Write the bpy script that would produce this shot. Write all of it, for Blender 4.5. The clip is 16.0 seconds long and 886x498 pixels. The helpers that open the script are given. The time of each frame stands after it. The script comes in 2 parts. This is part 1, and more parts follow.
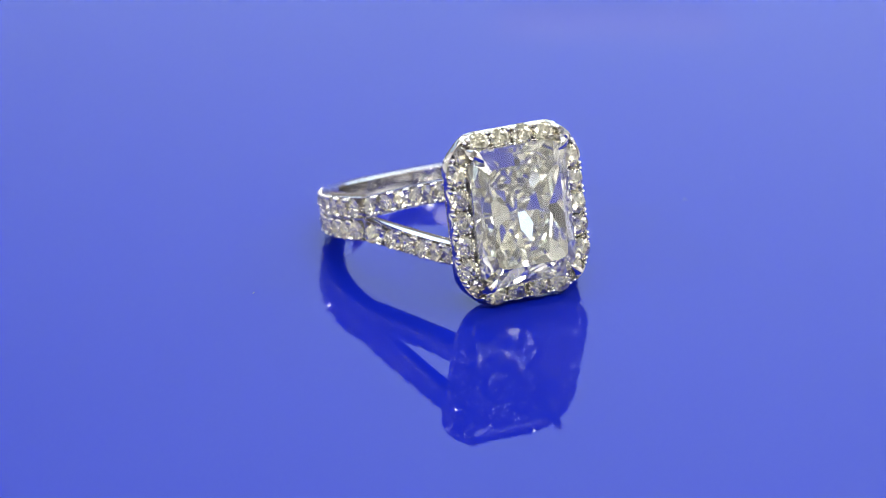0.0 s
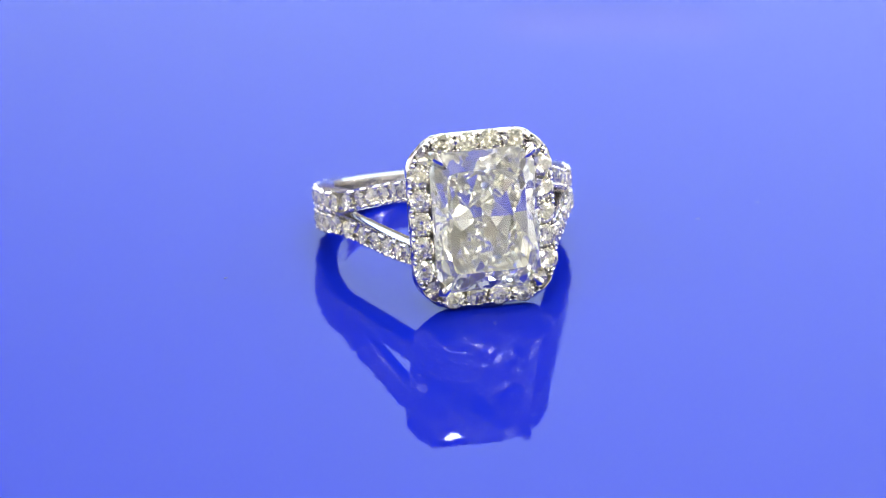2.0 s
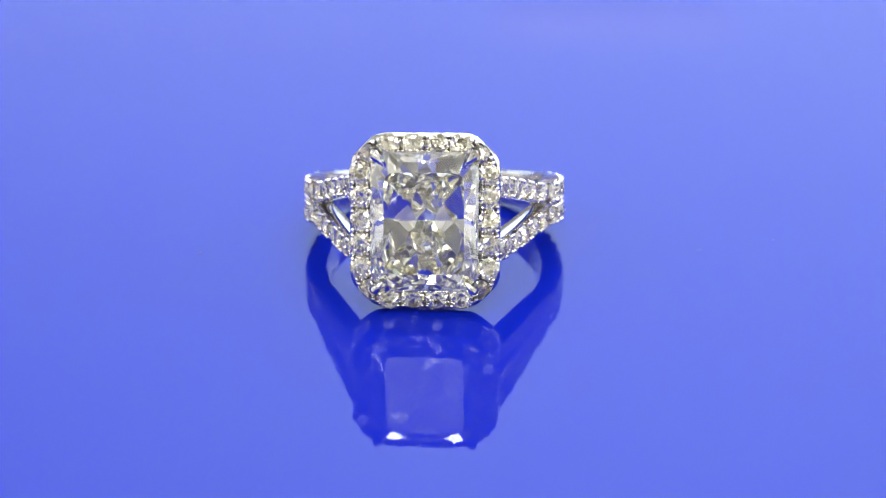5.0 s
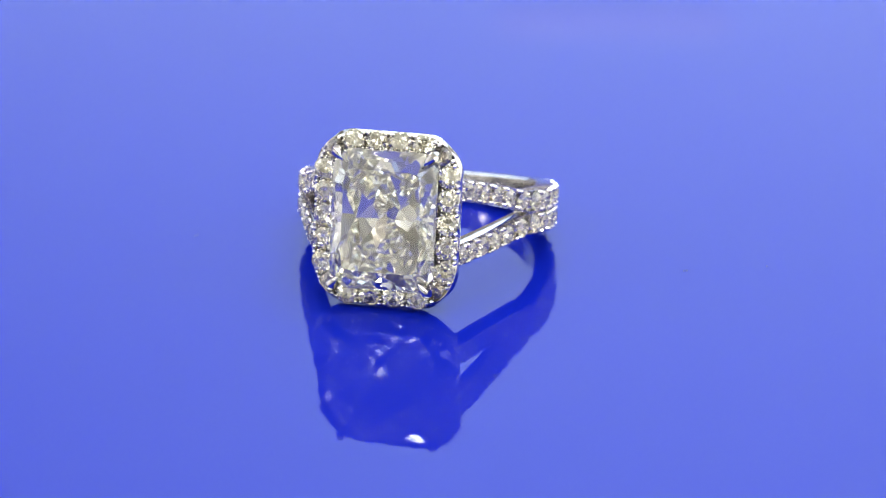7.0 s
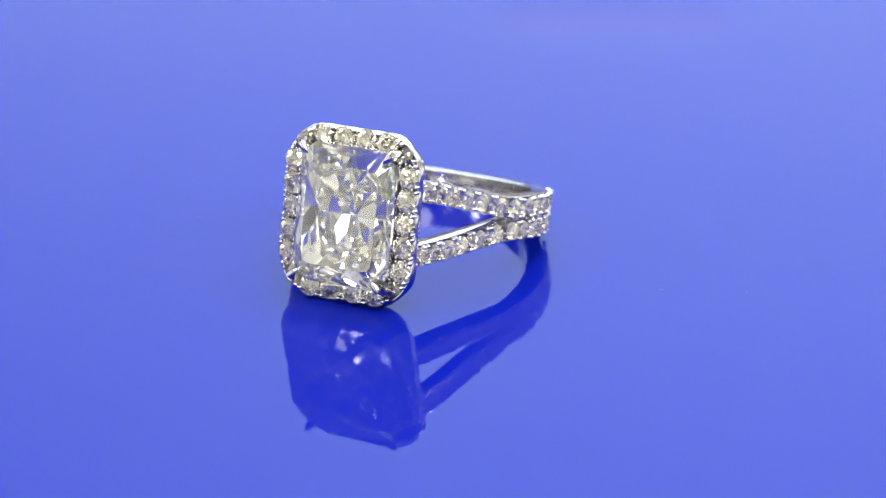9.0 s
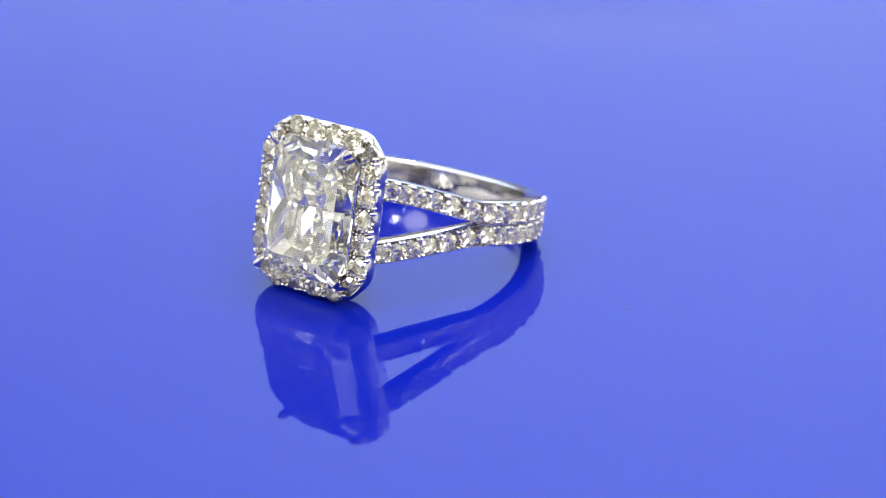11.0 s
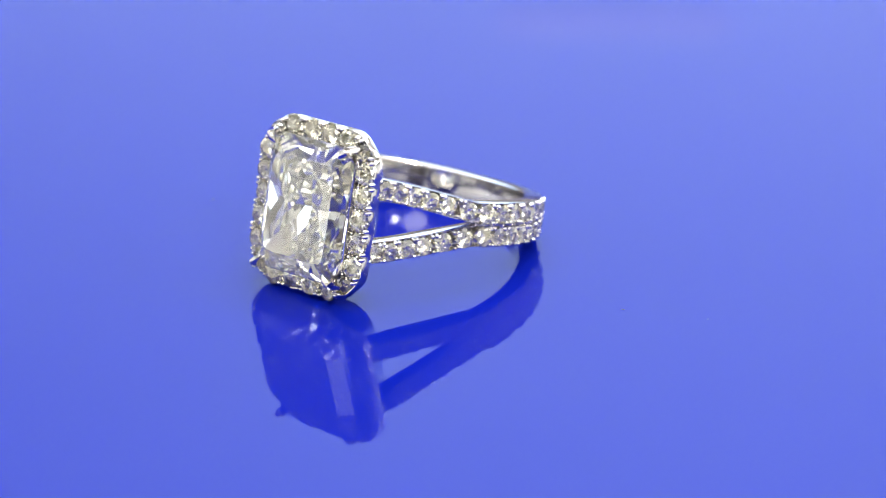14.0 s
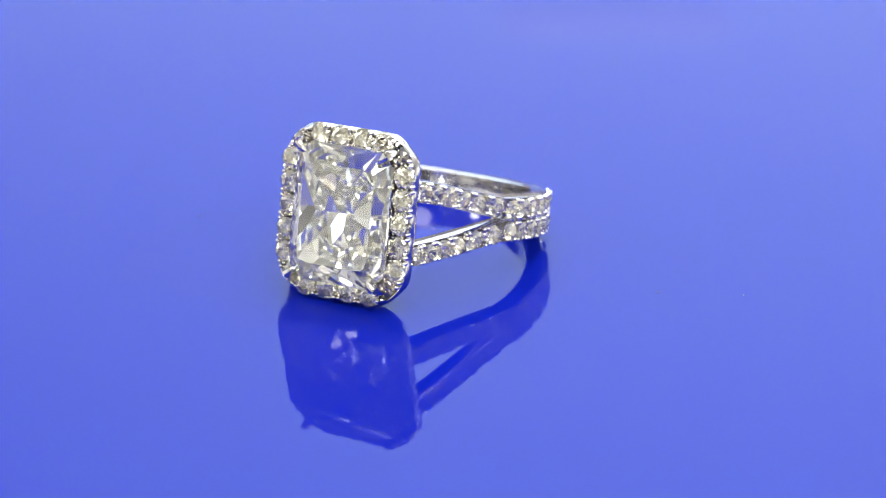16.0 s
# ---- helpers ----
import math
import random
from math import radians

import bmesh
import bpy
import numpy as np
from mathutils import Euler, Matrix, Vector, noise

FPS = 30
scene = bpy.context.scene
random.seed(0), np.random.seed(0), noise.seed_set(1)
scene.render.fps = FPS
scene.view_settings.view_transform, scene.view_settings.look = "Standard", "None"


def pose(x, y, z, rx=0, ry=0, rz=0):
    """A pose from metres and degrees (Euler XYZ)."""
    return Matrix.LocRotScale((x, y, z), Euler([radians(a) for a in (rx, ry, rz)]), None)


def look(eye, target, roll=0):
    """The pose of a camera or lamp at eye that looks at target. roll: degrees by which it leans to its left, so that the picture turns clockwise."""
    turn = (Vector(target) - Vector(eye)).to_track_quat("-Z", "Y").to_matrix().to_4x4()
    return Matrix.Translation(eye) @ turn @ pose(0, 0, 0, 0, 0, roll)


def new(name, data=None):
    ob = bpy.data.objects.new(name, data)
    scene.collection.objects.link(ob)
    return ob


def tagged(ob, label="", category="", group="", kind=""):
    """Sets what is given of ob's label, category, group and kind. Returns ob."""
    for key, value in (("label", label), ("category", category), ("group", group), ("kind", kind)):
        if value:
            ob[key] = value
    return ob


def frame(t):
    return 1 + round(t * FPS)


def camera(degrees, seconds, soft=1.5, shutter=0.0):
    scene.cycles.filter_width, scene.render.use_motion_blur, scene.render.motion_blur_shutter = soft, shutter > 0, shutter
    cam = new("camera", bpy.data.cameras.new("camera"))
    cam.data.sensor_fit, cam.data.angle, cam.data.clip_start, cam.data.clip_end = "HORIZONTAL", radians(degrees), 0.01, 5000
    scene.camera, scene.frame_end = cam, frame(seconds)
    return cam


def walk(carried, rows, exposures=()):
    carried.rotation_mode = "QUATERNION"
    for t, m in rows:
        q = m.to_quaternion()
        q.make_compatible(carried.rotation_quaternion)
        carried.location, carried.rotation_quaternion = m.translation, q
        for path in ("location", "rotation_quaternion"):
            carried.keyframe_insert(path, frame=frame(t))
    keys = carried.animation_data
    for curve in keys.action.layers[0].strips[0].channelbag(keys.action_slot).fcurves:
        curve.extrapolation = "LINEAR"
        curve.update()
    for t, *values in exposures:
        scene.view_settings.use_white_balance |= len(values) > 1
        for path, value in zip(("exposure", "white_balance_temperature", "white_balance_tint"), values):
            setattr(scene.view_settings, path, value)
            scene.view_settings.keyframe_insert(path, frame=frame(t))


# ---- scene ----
cam = camera(18.9, 16.0, soft=1.0)
MM = 0.001
PITCH, REACH = 23.0, 0.2121
EYE = (0.0, -REACH * math.cos(radians(PITCH)), REACH * math.sin(radians(PITCH)))
still = look(EYE, (0, 0, 0))
cam.data.dof.use_dof, cam.data.dof.focus_distance, cam.data.dof.aperture_fstop = True, 0.198, 36.0
walk(cam, [(0.0, still), (16.0, still)], [(0.0, -0.05), (0.5, -0.17), (0.85, -0.12), (1.2, 0.26), (1.6, 0.36), (2.5, 0.36), (4.2, 0.31), (6.3, 0.16), (9.0, 0.14), (16.0, 0.14)])

# light runs back and forth inside cut stones many times
scene.cycles.max_bounces, scene.cycles.glossy_bounces, scene.cycles.transmission_bounces = 32, 24, 24
scene.cycles.sample_clamp_indirect, scene.cycles.blur_glossy = 12.0, 0.0

# ---- world and lights ----
world = bpy.data.worlds.new("world")
scene.world = world
world.use_nodes = True
world.node_tree.nodes["Background"].inputs[0].default_value = (0.8, 0.86, 1.0, 1)
world.node_tree.nodes["Background"].inputs[1].default_value = 0.05


def area_lamp(name, eye, target, power, sx, sy, colour=(1, 1, 1), shape="RECTANGLE"):
    d = bpy.data.lights.new(name, "AREA")
    d.shape, d.size, d.size_y, d.energy, d.color = shape, sx, sy, power, colour
    ob = new(name, d)
    ob.matrix_world = look(eye, target)
    return ob


area_lamp("key_lamp", (0.015, -0.39, 0.45), (0, 0, 0), 0.8, 0.23, 0.23, (1.0, 0.97, 0.93), "DISK")
# broad fill added overhead for the general brightness
area_lamp("overhead_fill", (0.0, 0.0, 1.55), (0, 0.0001, 0), 2.7, 2.4, 2.2, (1.0, 0.985, 0.96))
# fill added to brighten the backdrop that the plate mirrors
area_lamp("backdrop_fill", (0.2, 0.55, 1.3), (0.34, 1.2, 0.80), 75.0, 1.2, 0.25, (1.0, 0.98, 0.96))
# fill lamp added to light the south reflector cards
area_lamp("reflector_fill", (0.0, 0.12, 0.95), (0.0, -0.75, 0.1), 3.0, 1.1, 0.12, (0.97, 0.985, 1.0))
# glint lamps added round the ring's front: six strong, and weaker small ones
for az, el in ((24, 39), (-32, 37), (80, 34), (-72, 40), (-10, 66), (56, 68)):
    r, up = 0.6 * math.cos(radians(el)), 0.6 * math.sin(radians(el))
    area_lamp("glint_spot", (r * math.sin(radians(az)), -r * math.cos(radians(az)), up), (0, -0.005, 0.004), 0.72, 0.024, 0.024, (1.0, 0.98, 0.95), "DISK")
for k in range(28):
    az = -115 + 230 * ((k * 0.618034 + 0.13) % 1.0)
    el = 24 + 17 * (k + 0.5) / 20 if k < 20 else 62 + 14 * (k - 19.5) / 8
    r, up = 0.62 * math.cos(radians(el)), 0.62 * math.sin(radians(el))
    area_lamp("glint_point", (r * math.sin(radians(az)), -r * math.cos(radians(az)), up), (0, -0.005, 0.004), 0.03, 0.012, 0.012, (1.0, 0.98, 0.95), "DISK")


# ---- materials ----
def material(name, colour, rough=0.5, metal=0.0, ior=1.5, grain=0.0, scale=50.0, bump=0.0, bump_scale=200.0):
    m = bpy.data.materials.new(name)
    m.use_nodes = True
    nt = m.node_tree
    b = nt.nodes["Principled BSDF"]
    b.inputs["Base Color"].default_value = (*colour, 1)
    b.inputs["Roughness"].default_value = rough
    b.inputs["Metallic"].default_value = metal
    b.inputs["IOR"].default_value = ior
    tc = nt.nodes.new("ShaderNodeTexCoord")
    if grain:
        n = nt.nodes.new("ShaderNodeTexNoise")
        n.inputs["Scale"].default_value, n.inputs["Detail"].default_value = scale, 6
        nt.links.new(tc.outputs["Object"], n.inputs["Vector"])
        mix = nt.nodes.new("ShaderNodeMix")
        mix.data_type = "RGBA"
        mix.inputs["A"].default_value = (*[c * (1 - grain) for c in colour], 1)
        mix.inputs["B"].default_value = (*[min(1, c * (1 + grain)) for c in colour], 1)
        nt.links.new(n.outputs["Fac"], mix.inputs["Factor"])
        nt.links.new(mix.outputs["Result"], b.inputs["Base Color"])
        r = nt.nodes.new("ShaderNodeMapRange")
        r.inputs["To Min"].default_value, r.inputs["To Max"].default_value = rough * 0.7, rough * 1.3
        nt.links.new(n.outputs["Fac"], r.inputs["Value"])
        nt.links.new(r.outputs["Result"], b.inputs["Roughness"])
    if bump:
        n2 = nt.nodes.new("ShaderNodeTexNoise")
        n2.inputs["Scale"].default_value, n2.inputs["Detail"].default_value = bump_scale, 4
        nt.links.new(tc.outputs["Object"], n2.inputs["Vector"])
        bp = nt.nodes.new("ShaderNodeBump")
        bp.inputs["Strength"].default_value, bp.inputs["Distance"].default_value = bump, 0.0001
        nt.links.new(n2.outputs["Fac"], bp.inputs["Height"])
        nt.links.new(bp.outputs["Normal"], b.inputs["Normal"])
    return m


def gem_material(name, colour, iors):
    """Clear stone; three indices, one a colour, give it fire."""
    m = bpy.data.materials.new(name)
    m.use_nodes = True
    nt = m.node_tree
    nt.nodes.clear()
    out = nt.nodes.new("ShaderNodeOutputMaterial")
    last = None
    for k, ior in enumerate(iors):
        g = nt.nodes.new("ShaderNodeBsdfGlass")
        c = colour if len(iors) == 1 else [colour[i] if i == k else 0.0 for i in range(3)]
        g.inputs["Color"].default_value = (*c, 1)
        g.inputs["Roughness"].default_value = 0.0
        g.inputs["IOR"].default_value = ior
        if last is None:
            last = g
        else:
            add = nt.nodes.new("ShaderNodeAddShader")
            nt.links.new(last.outputs[0], add.inputs[0])
            nt.links.new(g.outputs[0], add.inputs[1])
            last = add
    nt.links.new(last.outputs[0], out.inputs[0])
    return m


BLUE = material("blue_acrylic", (0.002, 0.007, 0.202), 0.02, ior=1.18, grain=0.03, scale=30)
BLUE.node_tree.nodes["Principled BSDF"].inputs["Specular Tint"].default_value = (0.55, 0.80, 1.0, 1)
GOLD = material("white_gold", (0.68, 0.66, 0.63), 0.12, 1.0, grain=0.05, scale=900, bump=0.05, bump_scale=2500)
GEM = gem_material("diamond", (1.0, 0.998, 0.975), (2.42,))
MELEE = gem_material("small_diamond", (1.0, 0.992, 0.94), (2.42,))
BACKDROP = material("pale_blue_backdrop", (0.50, 0.64, 0.84), 0.6, grain=0.03, scale=2)
# paler than the backdrop, in place of a lit box's glow
STRIP = material("pale_lilac_glow_paint", (0.62, 0.70, 0.86), 0.6)
# white of the two added side reflectors
PAINT = material("white_reflector", (0.8, 0.8, 0.8), 0.6, grain=0.04, scale=3, bump=0.3, bump_scale=300)
WARM = material("warm_white_wall_paint", (0.80, 0.80, 0.79), 0.6, grain=0.05, scale=3, bump=0.3, bump_scale=300)
DARK = material("dark_brown_wall_paint", (0.11, 0.095, 0.08), 0.6, grain=0.05, scale=3, bump=0.3, bump_scale=300)
# grey of the two added south reflectors
GREY = material("warm_grey_reflector", (0.52, 0.50, 0.46), 0.6, grain=0.05, scale=3, bump=0.3, bump_scale=300)
BEAD = material("bright_white_gold", (0.84, 0.82, 0.78), 0.06, 1.0, grain=0.05, scale=2000)
TABLE = material("pale_laminate", (0.55, 0.53, 0.5), 0.4, grain=0.08, scale=20)
LINT = material("dark_lint", (0.03, 0.03, 0.05), 0.9)


# ---- building helpers ----
def part(name, verts, faces, mat, parent=None, label="", m=None, smooth=False):
    """One mesh from corners in millimetres, taken through m."""
    me = bpy.data.meshes.new(name)
    pts = [Vector(v) for v in verts]
    if m is not None:
        pts = [m @ p for p in pts]
    me.from_pydata([p * MM for p in pts], [], faces)
    bm = bmesh.new()
    bm.from_mesh(me)
    bmesh.ops.recalc_face_normals(bm, faces=bm.faces)
    bm.to_mesh(me)
    bm.free()
    me.materials.append(mat)
    if smooth:
        me.shade_smooth()
        me.set_sharp_from_angle(angle=radians(35))
    ob = new(name, me)
    if parent is not None:
        ob.parent = parent
    if label:
        ob["label"] = label
    return ob


def piece(name, mesh, parent, m):
    """One more object on a mesh that is already there; m in millimetres."""
    ob = new(name, mesh)
    ob.parent = parent
    loc, rot, sca = m.decompose()
    ob.matrix_basis = Matrix.LocRotScale(loc * MM, rot, sca)
    return ob


def sweep(rings, closed=False):
    """Skin over rings of equal count; closed joins the last to the first."""
    k = len(rings[0])
    verts = [p for r in rings for p in r]
    faces = []
    n = len(rings)
    for i in range(n if closed else n - 1):
        j = (i + 1) % n
        for a in range(k):
            b = (a + 1) % k
            faces.append((i * k + a, i * k + b, j * k + b, j * k + a))
    if not closed:
        faces.append(tuple(range(k)))
        faces.append(tuple((n - 1) * k + a for a in range(k)))
    return verts, faces


def slab(name, x0, x1, y0, y1, z0, z1, mat):
    v = [(x, y, z) for x in (x0, x1) for y in (y0, y1) for z in (z0, z1)]
    f = [(0, 1, 3, 2), (4, 5, 7, 6), (0, 1, 5, 4), (2, 3, 7, 6), (0, 2, 6, 4), (1, 3, 7, 5)]
    return tagged(part(name, [(a / MM, b / MM, c / MM) for a, b, c in v], f, mat), kind="structure")


# ---- the room, unseen but for the backdrop in the plate ----
slab("floor", -1.5, 1.5, -1.5, 1.2, -0.80, -0.75, TABLE)
slab("wall_north", -1.5, 1.5, 1.2, 1.3, -0.75, 1.6, DARK)
slab("backdrop", -1.2, 1.2, 1.17, 1.2, 0.2, 0.82, BACKDROP)
# unseen reflector cards, added for the stones to mirror; dark gap behind the camera
slab("reflector_south_west", -0.72, -0.13, -0.80, -0.77, -0.0125, 0.52, GREY)
slab("reflector_south_east", 0.13, 0.72, -0.80, -0.77, -0.0125, 0.52, GREY)
slab("reflector_east", 0.72, 0.75, -0.80, 0.30, -0.0125, 0.45, PAINT)
slab("reflector_west", -0.75, -0.72, -0.80, 0.30, -0.0125, 0.45, PAINT)
# pale strip painted on the backdrop where the plate mirrors a lit box
slab("painted_glow_strip", 0.03, 0.155, 1.1692, 1.17, 0.359, 0.370, STRIP)
slab("wall_south", -1.5, 1.5, -1.6, -1.5, -0.75, 1.6, DARK)
slab("wall_east", 1.5, 1.6, -1.5, 1.2, -0.75, 1.6, WARM)
slab("wall_west", -1.6, -1.5, -1.5, 1.2, -0.75, 1.6, WARM)
slab("ceiling", -1.6, 1.6, -1.6, 1.3, 1.6, 1.7, WARM)
slab("table_top", -0.8, 0.8, -0.85, 0.6, -0.05, -0.0125, TABLE)

# ---- the turntable ----
AXIS = Vector((-1.22, 4.63, 0))


def build_turntable():
    prof = [(0.0, 0.0), (118.5, 0.0), (119.6, -0.5), (120, -1.6), (120, -10.5), (119, -12.5), (0.0, -12.5)]
    n = 128
    rings = []
    for i in range(n):
        a = 2 * math.pi * i / n
        rings.append([(r * math.cos(a), r * math.sin(a), z) for r, z in prof[1:-1]])
    k = len(prof) - 2
    verts = [p for r in rings for p in r]
    faces = []
    for i in range(n):
        j = (i + 1) % n
        for a in range(k - 1):
            faces.append((i * k + a, j * k + a, j * k + a + 1, i * k + a + 1))
    faces.append(tuple(i * k for i in range(n)))
    faces.append(tuple(i * k + k - 1 for i in reversed(range(n))))
    ob = part("turntable", verts, faces, BLUE)
    return tagged(ob, "glossy royal blue acrylic turntable plate that turns slowly", "turntable")


# ---- the ring: u along the finger's width, n out of the head, v along the finger ----
TILT, LIFT, RAISE, ROLL = 14.5, 3.57, -0.12, 0.7
ct, st = math.cos(radians(TILT)), math.sin(radians(TILT))
LEAN = Matrix(((1, 0, 0, 0), (0, -ct, st, 0), (0, st, ct, LIFT), (0, 0, 0, 1))) @ Matrix.Rotation(radians(-ROLL), 4, "Y")
R_OUT, R_IN, SPLIT = 10.1, 8.5, 66.0
FACE = 13.1
PAVE_END = 130.0


def arm(s, side, up):
    """Way of a rail's middle line from the split (s=0) to the head (s=1): point, direction out, width."""
    a = radians(SPLIT)
    r = (R_OUT + R_IN) / 2
    p0 = Vector((r * math.sin(a), r * math.cos(a)))
    p1 = p0 + Vector((-math.cos(a), math.sin(a))) * 5.9
    p2 = Vector((4.8, FACE - 1.2))
    q = p0 * (1 - s) ** 2 + p1 * 2 * s * (1 - s) + p2 * s * s
    d = ((p1 - p0) * (1 - s) + (p2 - p1) * s).normalized()
    out = Vector((-d.y, d.x))
    if out.x < 0:
        out = -out
    v = (0.875 + 1.575 * (1 - (1 - s) ** 1.5)) * up + RAISE * 0.8 * s
    return Vector((side * q.x, q.y, v)), Vector((side * out.x, out.y, 0)), 0.85


def section(c, out, half, thick, bevel=0.28, channel=0.0):
    """A rounded rail section about c, out is away from the finger; channel: depth of the groove for stones."""
    t = thick / 2
    if channel:
        w, q = 0.08, t - 0.16
        prof = [(-half, q - 0.06), (-half + 0.03, q), (-half + w, q), (-half + w, t - channel), (half - w, t - channel), (half - w, q), (half - 0.03, q), (half, q - 0.06)]
    else:
        prof = [(-half, t - bevel), (-half + bevel * 0.4, t - 0.08), (-half + bevel, t), (-half + bevel * 1.2, t), (half - bevel * 1.2, t), (half - bevel, t), (half - bevel * 0.4, t - 0.08), (half, t - bevel)]
    # comfort-fit inner side, slightly domed
    dome = 0.05 * half * half
    prof += [(half * k, -t + dome * k * k + (0.12 if abs(k) == 1 else 0)) for k in (1, 0.93, 0.7, 0.35, 0, -0.35, -0.7, -0.93, -1)]
    return [c + Vector((0, 0, 1)) * a + out * b for a, b in prof]


def double_section(c, out, half, thick, depth):
    """The band where it carries two rows of stones; depth of the two grooves."""
    t, w, g = thick / 2, 0.08, 0.05
    q, r = (t - 0.16, t - depth) if depth > 0.1 else (t, t - depth)
    prof = [(-half, q - 0.07), (-half + 0.03, q), (-half + w, q), (-half + w, r), (-g, r), (-g, q), (g, q), (g, r), (half - w, r), (half - w, q), (half - 0.03, q), (half, q - 0.07)]
    dome = 0.05 * half * half
    prof += [(half * k, -t + dome * k * k + (0.12 if abs(k) == 1 else 0)) for k in (1, 0.93, 0.7, 0.35, 0, -0.35, -0.7, -0.93, -1)]
    return [c + Vector((0, 0, 1)) * a + out * b for a, b in prof]


def band_half(phi):
    """Half the band's width at an angle from the head, in degrees."""
    f = max(0.0, (phi - 85.0) / 95.0)
    return 1.75 - 0.63 * f * f * (3 - 2 * f)


def outline(hx, hy, cut, n_side=1, rounded=0.5):
    """Points of a rectangle with cut, softened corners, counterclockwise."""
    pts = []
    base = [(hx, -hy + cut), (hx, hy - cut), (hx - cut, hy), (-hx + cut, hy), (-hx, hy - cut), (-hx, -hy + cut), (-hx + cut, -hy), (hx - cut, -hy)]
    for i, p in enumerate(base):
        a, b, c = Vector(base[i - 1]), Vector(p), Vector(base[(i + 1) % 8])
        d0, d1 = (a - b).normalized() * rounded, (c - b).normalized() * rounded
        for s in (0, 0.33, 0.67, 1):
            pts.append((b + d0) * (1 - s) ** 2 + b * 2 * s * (1 - s) + (b + d1) * s * s)
    return pts


def facet(az, slope, at, up):
    """A cutting plane: az, the way that it faces; slope from the girdle's plane; a point on it; up: 1 crown, -1 pavilion."""
    a, b = radians(az), radians(slope)
    n = Vector((math.cos(a) * math.sin(b), math.sin(a) * math.sin(b), up * math.cos(b)))
    return n, n.dot(Vector(at))


def faceted(planes, size):
    """A rough block cut down plane by plane, as a stone is."""
    bm = bmesh.new()
    bmesh.ops.create_cube(bm, size=size)
    for n, d in planes:
        bmesh.ops.bisect_plane(bm, geom=bm.verts[:] + bm.edges[:] + bm.faces[:], dist=1e-6 * size, plane_co=n * d, plane_no=n, clear_outer=True)
        rim = [e for e in bm.edges if len(e.link_faces) == 1]
        if rim:
            bmesh.ops.holes_fill(bm, edges=rim, sides=0)
    bmesh.ops.remove_doubles(bm, verts=bm.verts, dist=1e-4 * size)
    bm.verts.index_update()
    out = [v.co.copy() for v in bm.verts], [tuple(v.index for v in f.verts) for f in bm.faces]
    bm.free()
    return out


def brilliant_mesh():
    """A round brilliant one millimetre across, its girdle at the origin, table up."""
    planes = []

    def tier(count, start, slope, r, z, up):
        for k in range(count):
            az = start + 360 * k / count
            planes.append(facet(az, slope, (r * math.cos(radians(az)), r * math.sin(radians(az)), z), up))
    tier(16, 11.25, 90, 0.4904, 0, 1)
    planes.append(facet(0, 0, (0, 0, 0.16), 1))
    tier(8, 0, 34, 0.5, 0.012, 1)
    tier(16, 11.25, 41, 0.4904, 0.012, 1)
    tier(8, 22.5, 20, 0.40, 0.0999, 1)
    tier(8, 0, 40.8, 0.5, -0.012, -1)
    tier(16, 11.25, 42.3, 0.4904, -0.012, -1)
    return faceted(planes, 1.4)


def bead_mesh(n=12):
    """A grain of metal: a round dome on a short skirt."""
    v, f = [(0, 0, 1)], []
    rings = [(math.cos(radians(a)), math.sin(radians(a))) for a in (24, 46, 68, 90)] + [(-0.6, 1.0)]
    for z, r in rings:
        v += [(r * math.cos(2 * math.pi * i / n), r * math.sin(2 * math.pi * i / n), z) for i in range(n)]
    f += [(0, 1 + i, 1 + (i + 1) % n) for i in range(n)]
    for k in range(len(rings) - 1):
        for i in range(n):
            j = (i + 1) % n
            f.append((1 + k * n + i, 1 + (k + 1) * n + i, 1 + (k + 1) * n + j, 1 + k * n + j))
    f.append(tuple(1 + (len(rings) - 1) * n + i for i in range(n)))
    return v, f


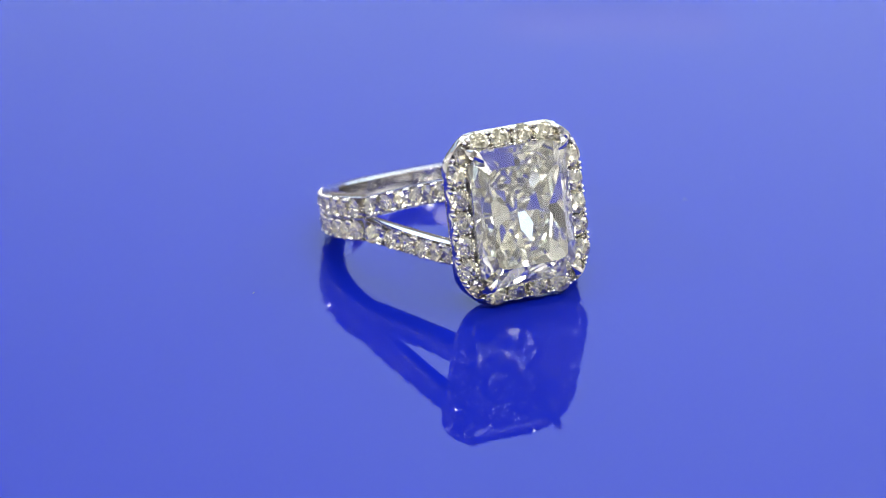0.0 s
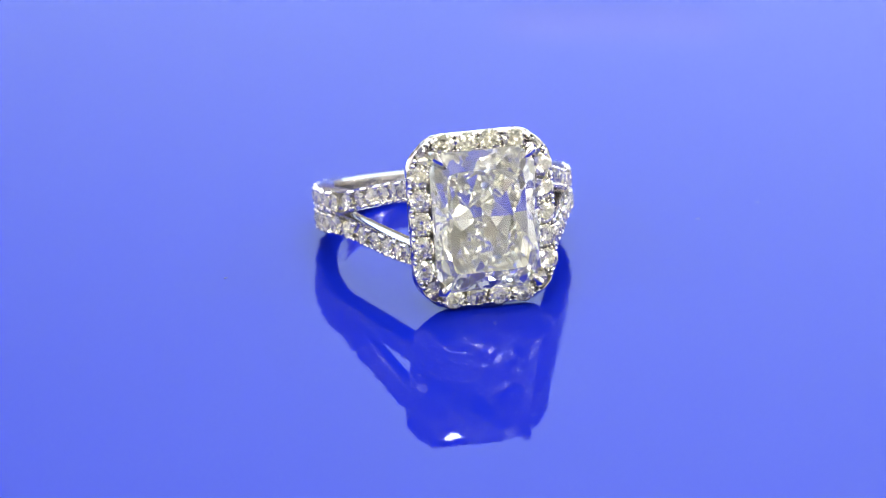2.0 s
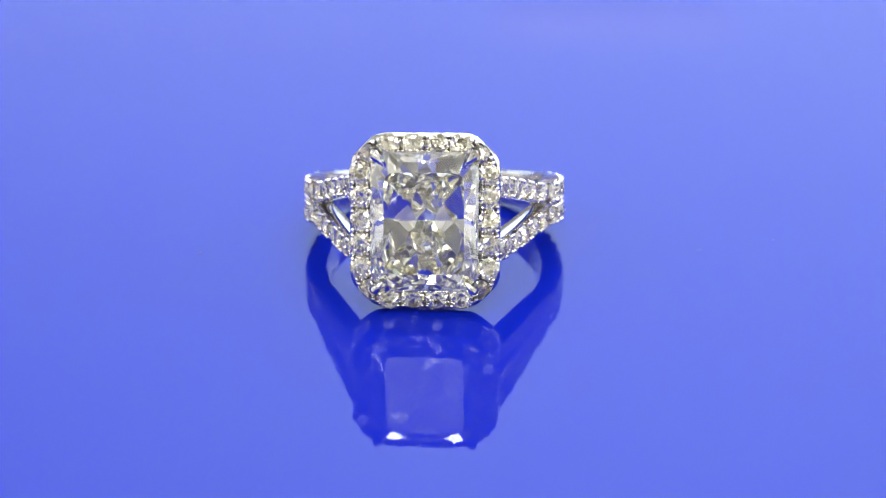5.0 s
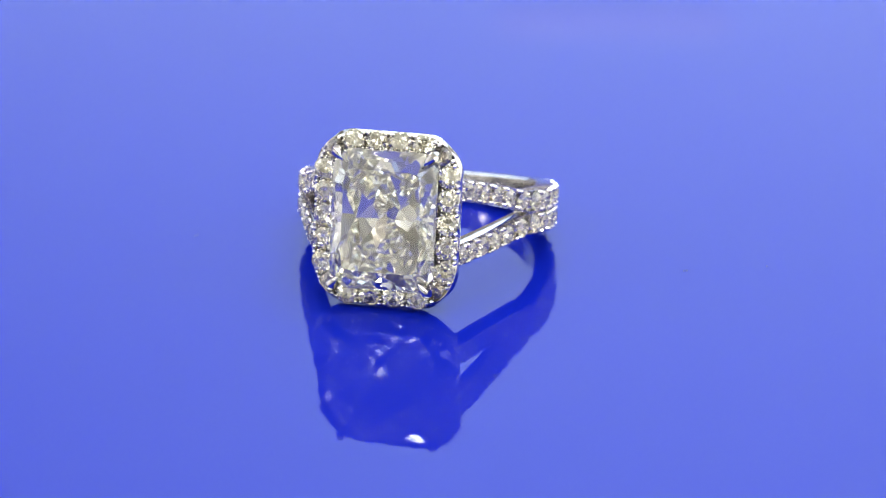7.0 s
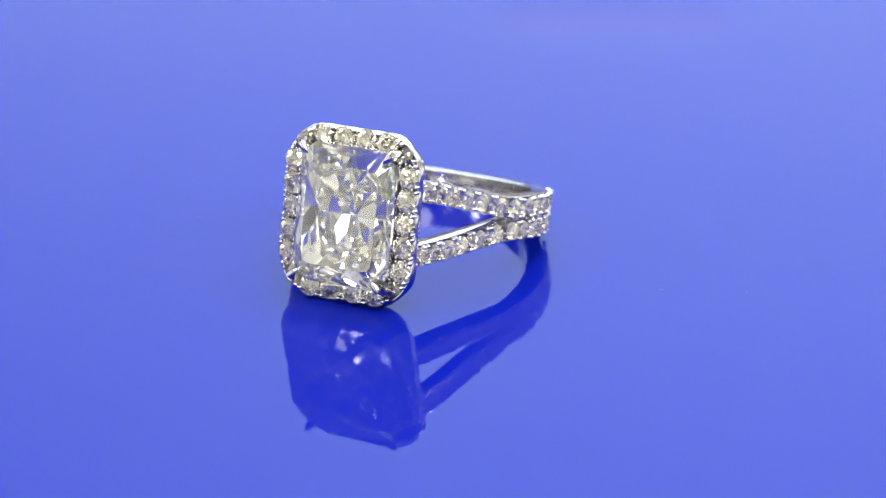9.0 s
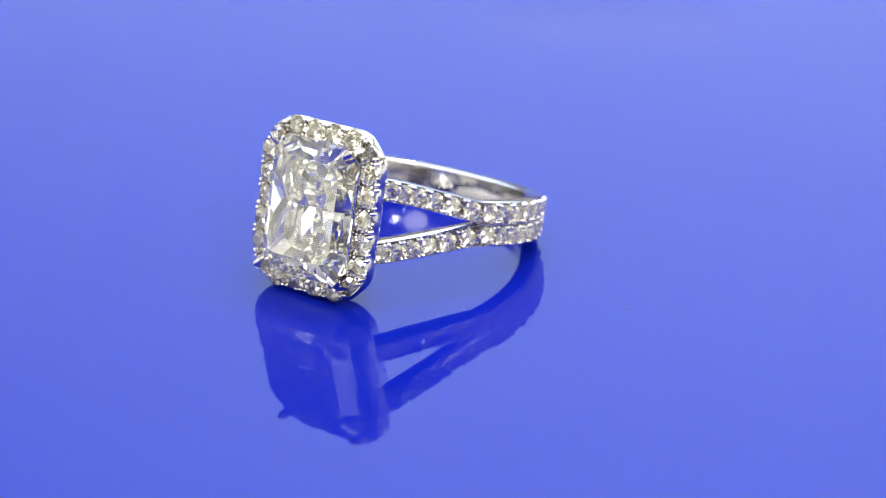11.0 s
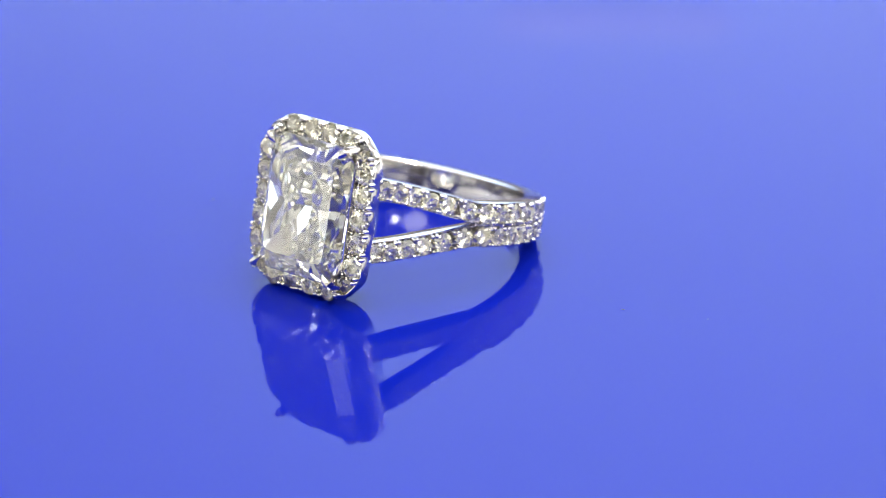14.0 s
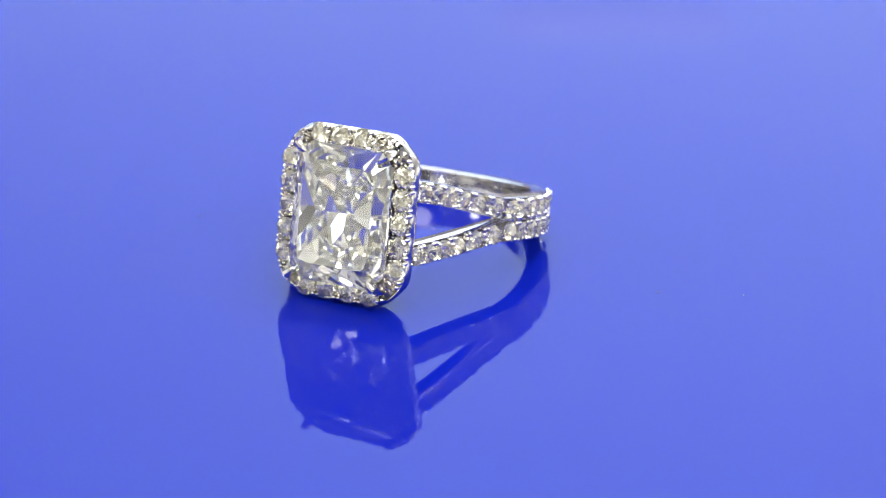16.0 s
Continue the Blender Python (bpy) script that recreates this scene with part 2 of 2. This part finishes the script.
def radiant_mesh(hx=4.05, hy=5.3, cut=1.15):
    """A cut-cornered rectangular stone: stepped crown, and a brilliant pavilion whose long sides meet in a bow tie."""
    planes = []

    def four(az, slope, at, up):
        x, y, z = at
        for a, sx, sy in ((az, 1, 1), (180 - az, -1, 1), (180 + az, -1, -1), (-az, 1, -1)):
            planes.append(facet(a, slope, (sx * x, sy * y, z), up))
    c = (hx + hy - cut) / 2
    corner = (hx + (c - (hx + hy) / 2), hy + (c - (hx + hy) / 2))
    four(0, 90, (hx, 0, 0), 1)
    four(90, 90, (0, hy, 0), 1)
    four(45, 90, (*corner, 0), 1)
    # crown
    planes.append(facet(0, 0, (0, 0, 0.93), 1))
    four(0, 40, (hx, 0, 0.09), 1)
    four(0, 37.5, (hx - 0.5, 0, 0.51), 1)
    four(90, 34, (0, hy, 0.09), 1)
    four(90, 26, (0, hy - 0.7, 0.562), 1)
    four(45, 33, (*corner, 0.09), 1)
    four(79, 30, (2.0, hy - 0.7, 0.51), 1)
    four(10, 39, (hx - 0.5, 2.9, 0.47), 1)
    # pavilion
    below = len(planes)
    rim = ((hx, hy - cut), (hx - cut, hy))

    def four_in(az, slope, x, y, deep):
        """Four facets that bite deep into what is there at (x, y), but leave the girdle whole."""
        def height(p, u, v):
            return (p[1] - p[0].x * u - p[0].y * v) / p[0].z
        z = max(height(p, x, y) for p in planes[below:]) + deep
        over = max(height(facet(az, slope, (x, y, z), -1), *r) for r in rim) + 0.12
        four(az, slope, (x, y, z - max(0.0, over)), -1)
    four(0, 55, (hx, 0, -0.09), -1)
    four(90, 54, (0, hy, -0.09), -1)
    four(45, 50, (*corner, -0.09), -1)
    four(16, 41, (0, 0, -4.51), -1)
    four_in(27, 41, 2.0, 1.9, 0.12)
    four_in(40, 38, 2.4, 3.0, 0.12)
    four_in(58, 38.5, 1.9, 3.9, 0.10)
    four_in(84, 45, 0.6, 4.2, 0.15)
    four_in(74, 41.5, 1.3, 3.6, 0.12)
    four_in(86, 37, 0.4, 2.6, 0.15)
    four_in(66, 36.5, 1.2, 2.4, 0.10)
    four_in(80, 32, 0.3, 1.4, 0.12)
    four_in(50, 36, 1.0, 1.1, 0.08)
    four_in(60, 30, 0.4, 0.5, 0.15)
    return faceted(planes, 16)


def build_ring():
    ring = tagged(new("diamond_ring"), "white gold diamond halo ring with split pave shank on blue plate", "ring")
    # band round the back, grooved where it carries stones
    rs, a = [], SPLIT
    while a <= 360 - SPLIT + 0.01:
        t, phi = radians(a), min(a, 360 - a)
        out = Vector((math.sin(t), math.cos(t), 0))
        rs.append(double_section(out * (R_OUT + R_IN) / 2, out, band_half(phi), R_OUT - R_IN, 0.8 if phi < PAVE_END else 0.004))
        a += 2.0
    part("band", *sweep(rs), GOLD, ring, "polished white gold band", LEAN, True)
    # rails: from the band forward to the head, upper and lower on each side
    for side in (-1, 1):
        for up in (-1, 1):
            rs = []
            for k in range(17):
                c, out, h = arm(k / 16, side, up)
                rs.append(section(c, out, h, 1.6, 0.28, 0.8))
            part("rail", *sweep(rs), GOLD, ring, m=LEAN, smooth=True)
    # halo frame: a grooved tray round the opening, its outer lip scalloped between the stones
    head = LEAN @ Matrix.Translation((0, FACE, RAISE)) @ Matrix(((1, 0, 0, 0), (0, 0, 1, 0), (0, 1, 0, 0), (0, 0, 0, 1)))
    HX, HY, CUT = 5.69, 6.66, 1.95
    spots = [(x, sy * 5.8) for sy in (-1, 1) for x in (-2.73, -0.91, 0.91, 2.73)]
    spots += [(sx * 4.82, y) for sx in (-1, 1) for y in (-3.6, -1.8, 0, 1.8, 3.6)]
    spots += [(sx * 4.14, sy * 5.12) for sx in (-1, 1) for sy in (-1, 1)]
    def dense(ps, n):
        """The closed line through ps at n even steps."""
        acc, q = [0.0], ps + [ps[0]]
        for a, b in zip(q, q[1:]):
            acc.append(acc[-1] + (b - a).length)
        out, i = [], 0
        for k in range(n):
            d = acc[-1] * k / n
            while acc[i + 1] < d:
                i += 1
            out.append(q[i].lerp(q[i + 1], (d - acc[i]) / max(1e-9, acc[i + 1] - acc[i])))
        return out
    outer = dense(outline(HX, HY, CUT, rounded=0.85), 176)
    inner = []
    for p in outer:
        k = min(4.0 / max(1e-9, abs(p.x)), 5.15 / max(1e-9, abs(p.y)), (4.0 + 5.15 - 1.2) / (abs(p.x) + abs(p.y)))
        inner.append(p * k)
    prof = []
    for o, q in zip(outer, inner):
        near = min((o - Vector(c)).length for c in spots)
        d = (q - o).normalized()
        dip = min(1.0, max(0.0, (near - 0.88) / 0.35))
        top = o + d * (0.05 + 0.16 * dip)
        lip = o + d * (0.17 + 0.16 * dip)
        zt = 0.0 - 0.18 * dip
        prof.append([Vector((p.x, p.y, z)) for p, z in (
            (o + d * 0.02, -0.45), (top, zt - 0.05), (top + d * 0.05, zt), (lip, zt), (lip, -0.78), (q - d * 0.12, -0.78), (q - d * 0.1, 0.08), (q - d * 0.02, 0.3), (q + d * 0.12, 0.28), (q + d * 0.3, -1.0), (o + d * 0.3, -1.0), (o + d * 0.06, -0.82))])
    part("halo_frame", *sweep(prof, True), GOLD, ring, "white gold halo setting with scalloped edge", head, True)
    # gallery under the halo: a tapered collar that joins it to the rails
    cone = []
    for p in dense(outline(4.9, 6.0, 1.7, rounded=1.0), 64):
        cone.append([Vector((p.x * k, p.y * k, z)) for k, z in ((0.99, -0.98), (0.95, -0.98), (0.72, -3.6), (0.76, -3.6))])
    part("gallery", *sweep(cone, True), GOLD, ring, "polished white gold collar under the halo", head, True)
    # centre stone
    stone = head @ Matrix.Translation((0, 0, 0.68))
    part("centre_diamond", *radiant_mesh(), GEM, ring, "large clear rectangular cut diamond with faint yellow tint", stone)
    # claws
    for sx in (-1, 1):
        for sy in (-1, 1):
            rs = []
            o = Vector((sx * 3.78, sy * 5.15, 0))
            d = Vector((-sx, -sy * 1.1, 0)).normalized()
            e = Vector((-d.y, d.x, 0))
            for s, off, z, w in ((0, -0.1, -1.0, 0.36), (1, -0.1, 0.3, 0.37), (2, -0.03, 0.85, 0.38), (3, 0.14, 1.18, 0.36), (4, 0.45, 1.32, 0.27), (5, 0.8, 1.29, 0.15), (6, 1.0, 1.22, 0.04)):
                c = o + d * off + Vector((0, 0, z + (0.27 if s else 0)))
                ax = (d * 0.3 + Vector((0, 0, 1))).normalized() if s < 3 else d
                nrm = d if s < 3 else Vector((0, 0, 1))
                if s == 2 or s == 3:
                    nrm = (d * -1 + Vector((0, 0, 1))).normalized() * -1 if s == 2 else (Vector((0, 0, 1)) - d * 0.6).normalized()
                rs.append([c + (e * math.cos(b) + nrm * math.sin(b)) * w for b in [2 * math.pi * q / 10 for q in range(10)]])
            part("claw", *sweep(rs), GOLD, ring, m=head, smooth=True)
    # small stones
    gem = part("pave_diamond", *brilliant_mesh(), MELEE, ring)
    bead = part("bead", *bead_mesh(), BEAD, ring, smooth=True)
    gem_me, bead_me = gem.data, bead.data
    places, beads = [], []
    order = sorted(spots, key=lambda c: math.atan2(c[1], c[0]))
    for k, c in enumerate(order):
        p, q = Vector(c), Vector(order[(k + 1) % len(order)])
        away = Vector((round(p.x / 4.8), round(p.y / 5.7), 0)).normalized()
        tip = Matrix.Rotation(radians(10), 4, Vector((-away.y, away.x, 0))) @ Matrix.Rotation(random.uniform(-0.2, 0.2), 4, "X") @ Matrix.Rotation(random.uniform(-0.2, 0.2), 4, "Y")
        places.append(head @ Matrix.Translation((p.x, p.y, 0.06)) @ tip @ Matrix.Rotation(random.uniform(0, 3), 4, "Z") @ Matrix.Scale(random.uniform(1.74, 1.82) * (0.83 if 4.1 < abs(p.x) < 4.2 else 1.0), 4))
        d = (q - p).normalized()
        nn, m_ = Vector((d.y, -d.x)), (p + q) / 2
        for w, along, r in ((0.62, 0.2, 0.19), (0.62, -0.2, 0.19), (-0.5, 0.17, 0.17), (-0.5, -0.17, 0.17), (0.3, 0.0, 0.12)):
            b_ = m_ + nn * w + d * along
            beads.append(head @ Matrix.Translation((b_.x, b_.y, 0.02)) @ Matrix.Diagonal((r, r, 0.3, 1)))

    def seat(c, out, along, size, gap, wide=0.62):
        z = out.normalized()
        x = along.normalized()
        y = z.cross(x)
        m = Matrix(((x.x, y.x, z.x, c.x), (x.y, y.y, z.y, c.y), (x.z, y.z, z.z, c.z), (0, 0, 0, 1)))
        places.append(LEAN @ m @ Matrix.Rotation(random.uniform(-0.2, 0.2), 4, "X") @ Matrix.Rotation(random.uniform(-0.2, 0.2), 4, "Y") @ Matrix.Rotation(random.uniform(0, 3), 4, "Z") @ Matrix.Scale(size * random.uniform(0.96, 1.03), 4))
        for w in (-wide, wide):
            for along in (-0.17, 0.17):
                r = random.uniform(0.15, 0.19)
                beads.append(LEAN @ m @ Matrix.Translation((gap / 2 + along + random.uniform(-0.05, 0.05), w + random.uniform(-0.03, 0.03), 0.0)) @ Matrix.Diagonal((r, r, random.uniform(0.17, 0.22), 1)))

    for side in (-1, 1):
        for up in (-1, 1):
            n_rail = 6
            for k in range(n_rail):
                s = (k + 0.5) / n_rail
                c, out, h = arm(s, side, up)
                c2, _, _ = arm(s + 0.02, side, up)
                seat(c + out * 0.83, out, c2 - c, 1.48, 1.48)
            a = SPLIT + 4.2
            while a < PAVE_END - 3:
                t = radians(a)
                out = Vector((side * math.sin(t), math.cos(t), 0))
                al = Vector((side * math.cos(t), -math.sin(t), 0))
                c = out * (R_OUT + 0.03) + Vector((0, 0, up * band_half(a) * 0.5))
                k = band_half(a) / 1.75
                seat(c, out, al, 1.5 * k, 1.48, 0.64 * k)
                a += 8.2
    for k, m in enumerate(places):
        (piece("pave_diamond", gem_me, ring, m) if k else setm(gem, m))
    for k, m in enumerate(beads):
        (piece("bead", bead_me, ring, m) if k else setm(bead, m))
    return ring


def setm(ob, m):
    loc, rot, sca = m.decompose()
    ob.matrix_basis = Matrix.LocRotScale(loc * MM, rot, sca)


def speck(length, width, turn):
    v, f = sweep([[Vector((length * (k / 4 - 0.5), width * math.cos(b) + 0.15 * length * math.sin(k), 0.03 + width * 0.5 * (1 + math.sin(b)))) for b in (0, 1.57, 3.14, 4.71)] for k in range(5)])
    ob = part("lint_speck", v, f, LINT, m=Matrix.Rotation(turn, 4, "Z"))
    return tagged(ob, "tiny dark speck of lint on the blue plate", "lint", "specks on the plate")


turntable = build_turntable()
ring = build_ring()
specks = [(speck(0.3, 0.045, 0.9), (-18.35, -4.04)), (speck(0.34, 0.045, 0.5), (21.15, -1.45)), (speck(0.26, 0.03, 2.1), (27.2, 1.0))]
OFFSET = (0.64, -2.41)
SPIN = [(0, 25.1), (2, 13.9), (4, 2.65), (6.3, -10.25), (9.2, -26.5), (11.3, -38.3), (12.0, -42.25), (12.25, -43.6), (12.38, -44.15), (12.62, -44.35), (12.86, -44.15), (13.0, -43.5), (13.5, -40.75), (14.5, -35.1), (15.25, -30.9), (16, -26.65)]


def motions():
    def turned(x, y, z, a):
        c, s = math.cos(radians(a)), math.sin(radians(a))
        return pose((AXIS.x + c * x - s * y) * MM, (AXIS.y + s * x + c * y) * MM, z * MM, 0, 0, a)

    walk(turntable, [(t, turned(0, 0, 0, a)) for t, a in SPIN])
    walk(ring, [(t, turned(*OFFSET, 0, a)) for t, a in SPIN])
    for ob, (x, y) in specks:
        walk(ob, [(t, turned(x + OFFSET[0], y + OFFSET[1], 0, a)) for t, a in SPIN])


motions()
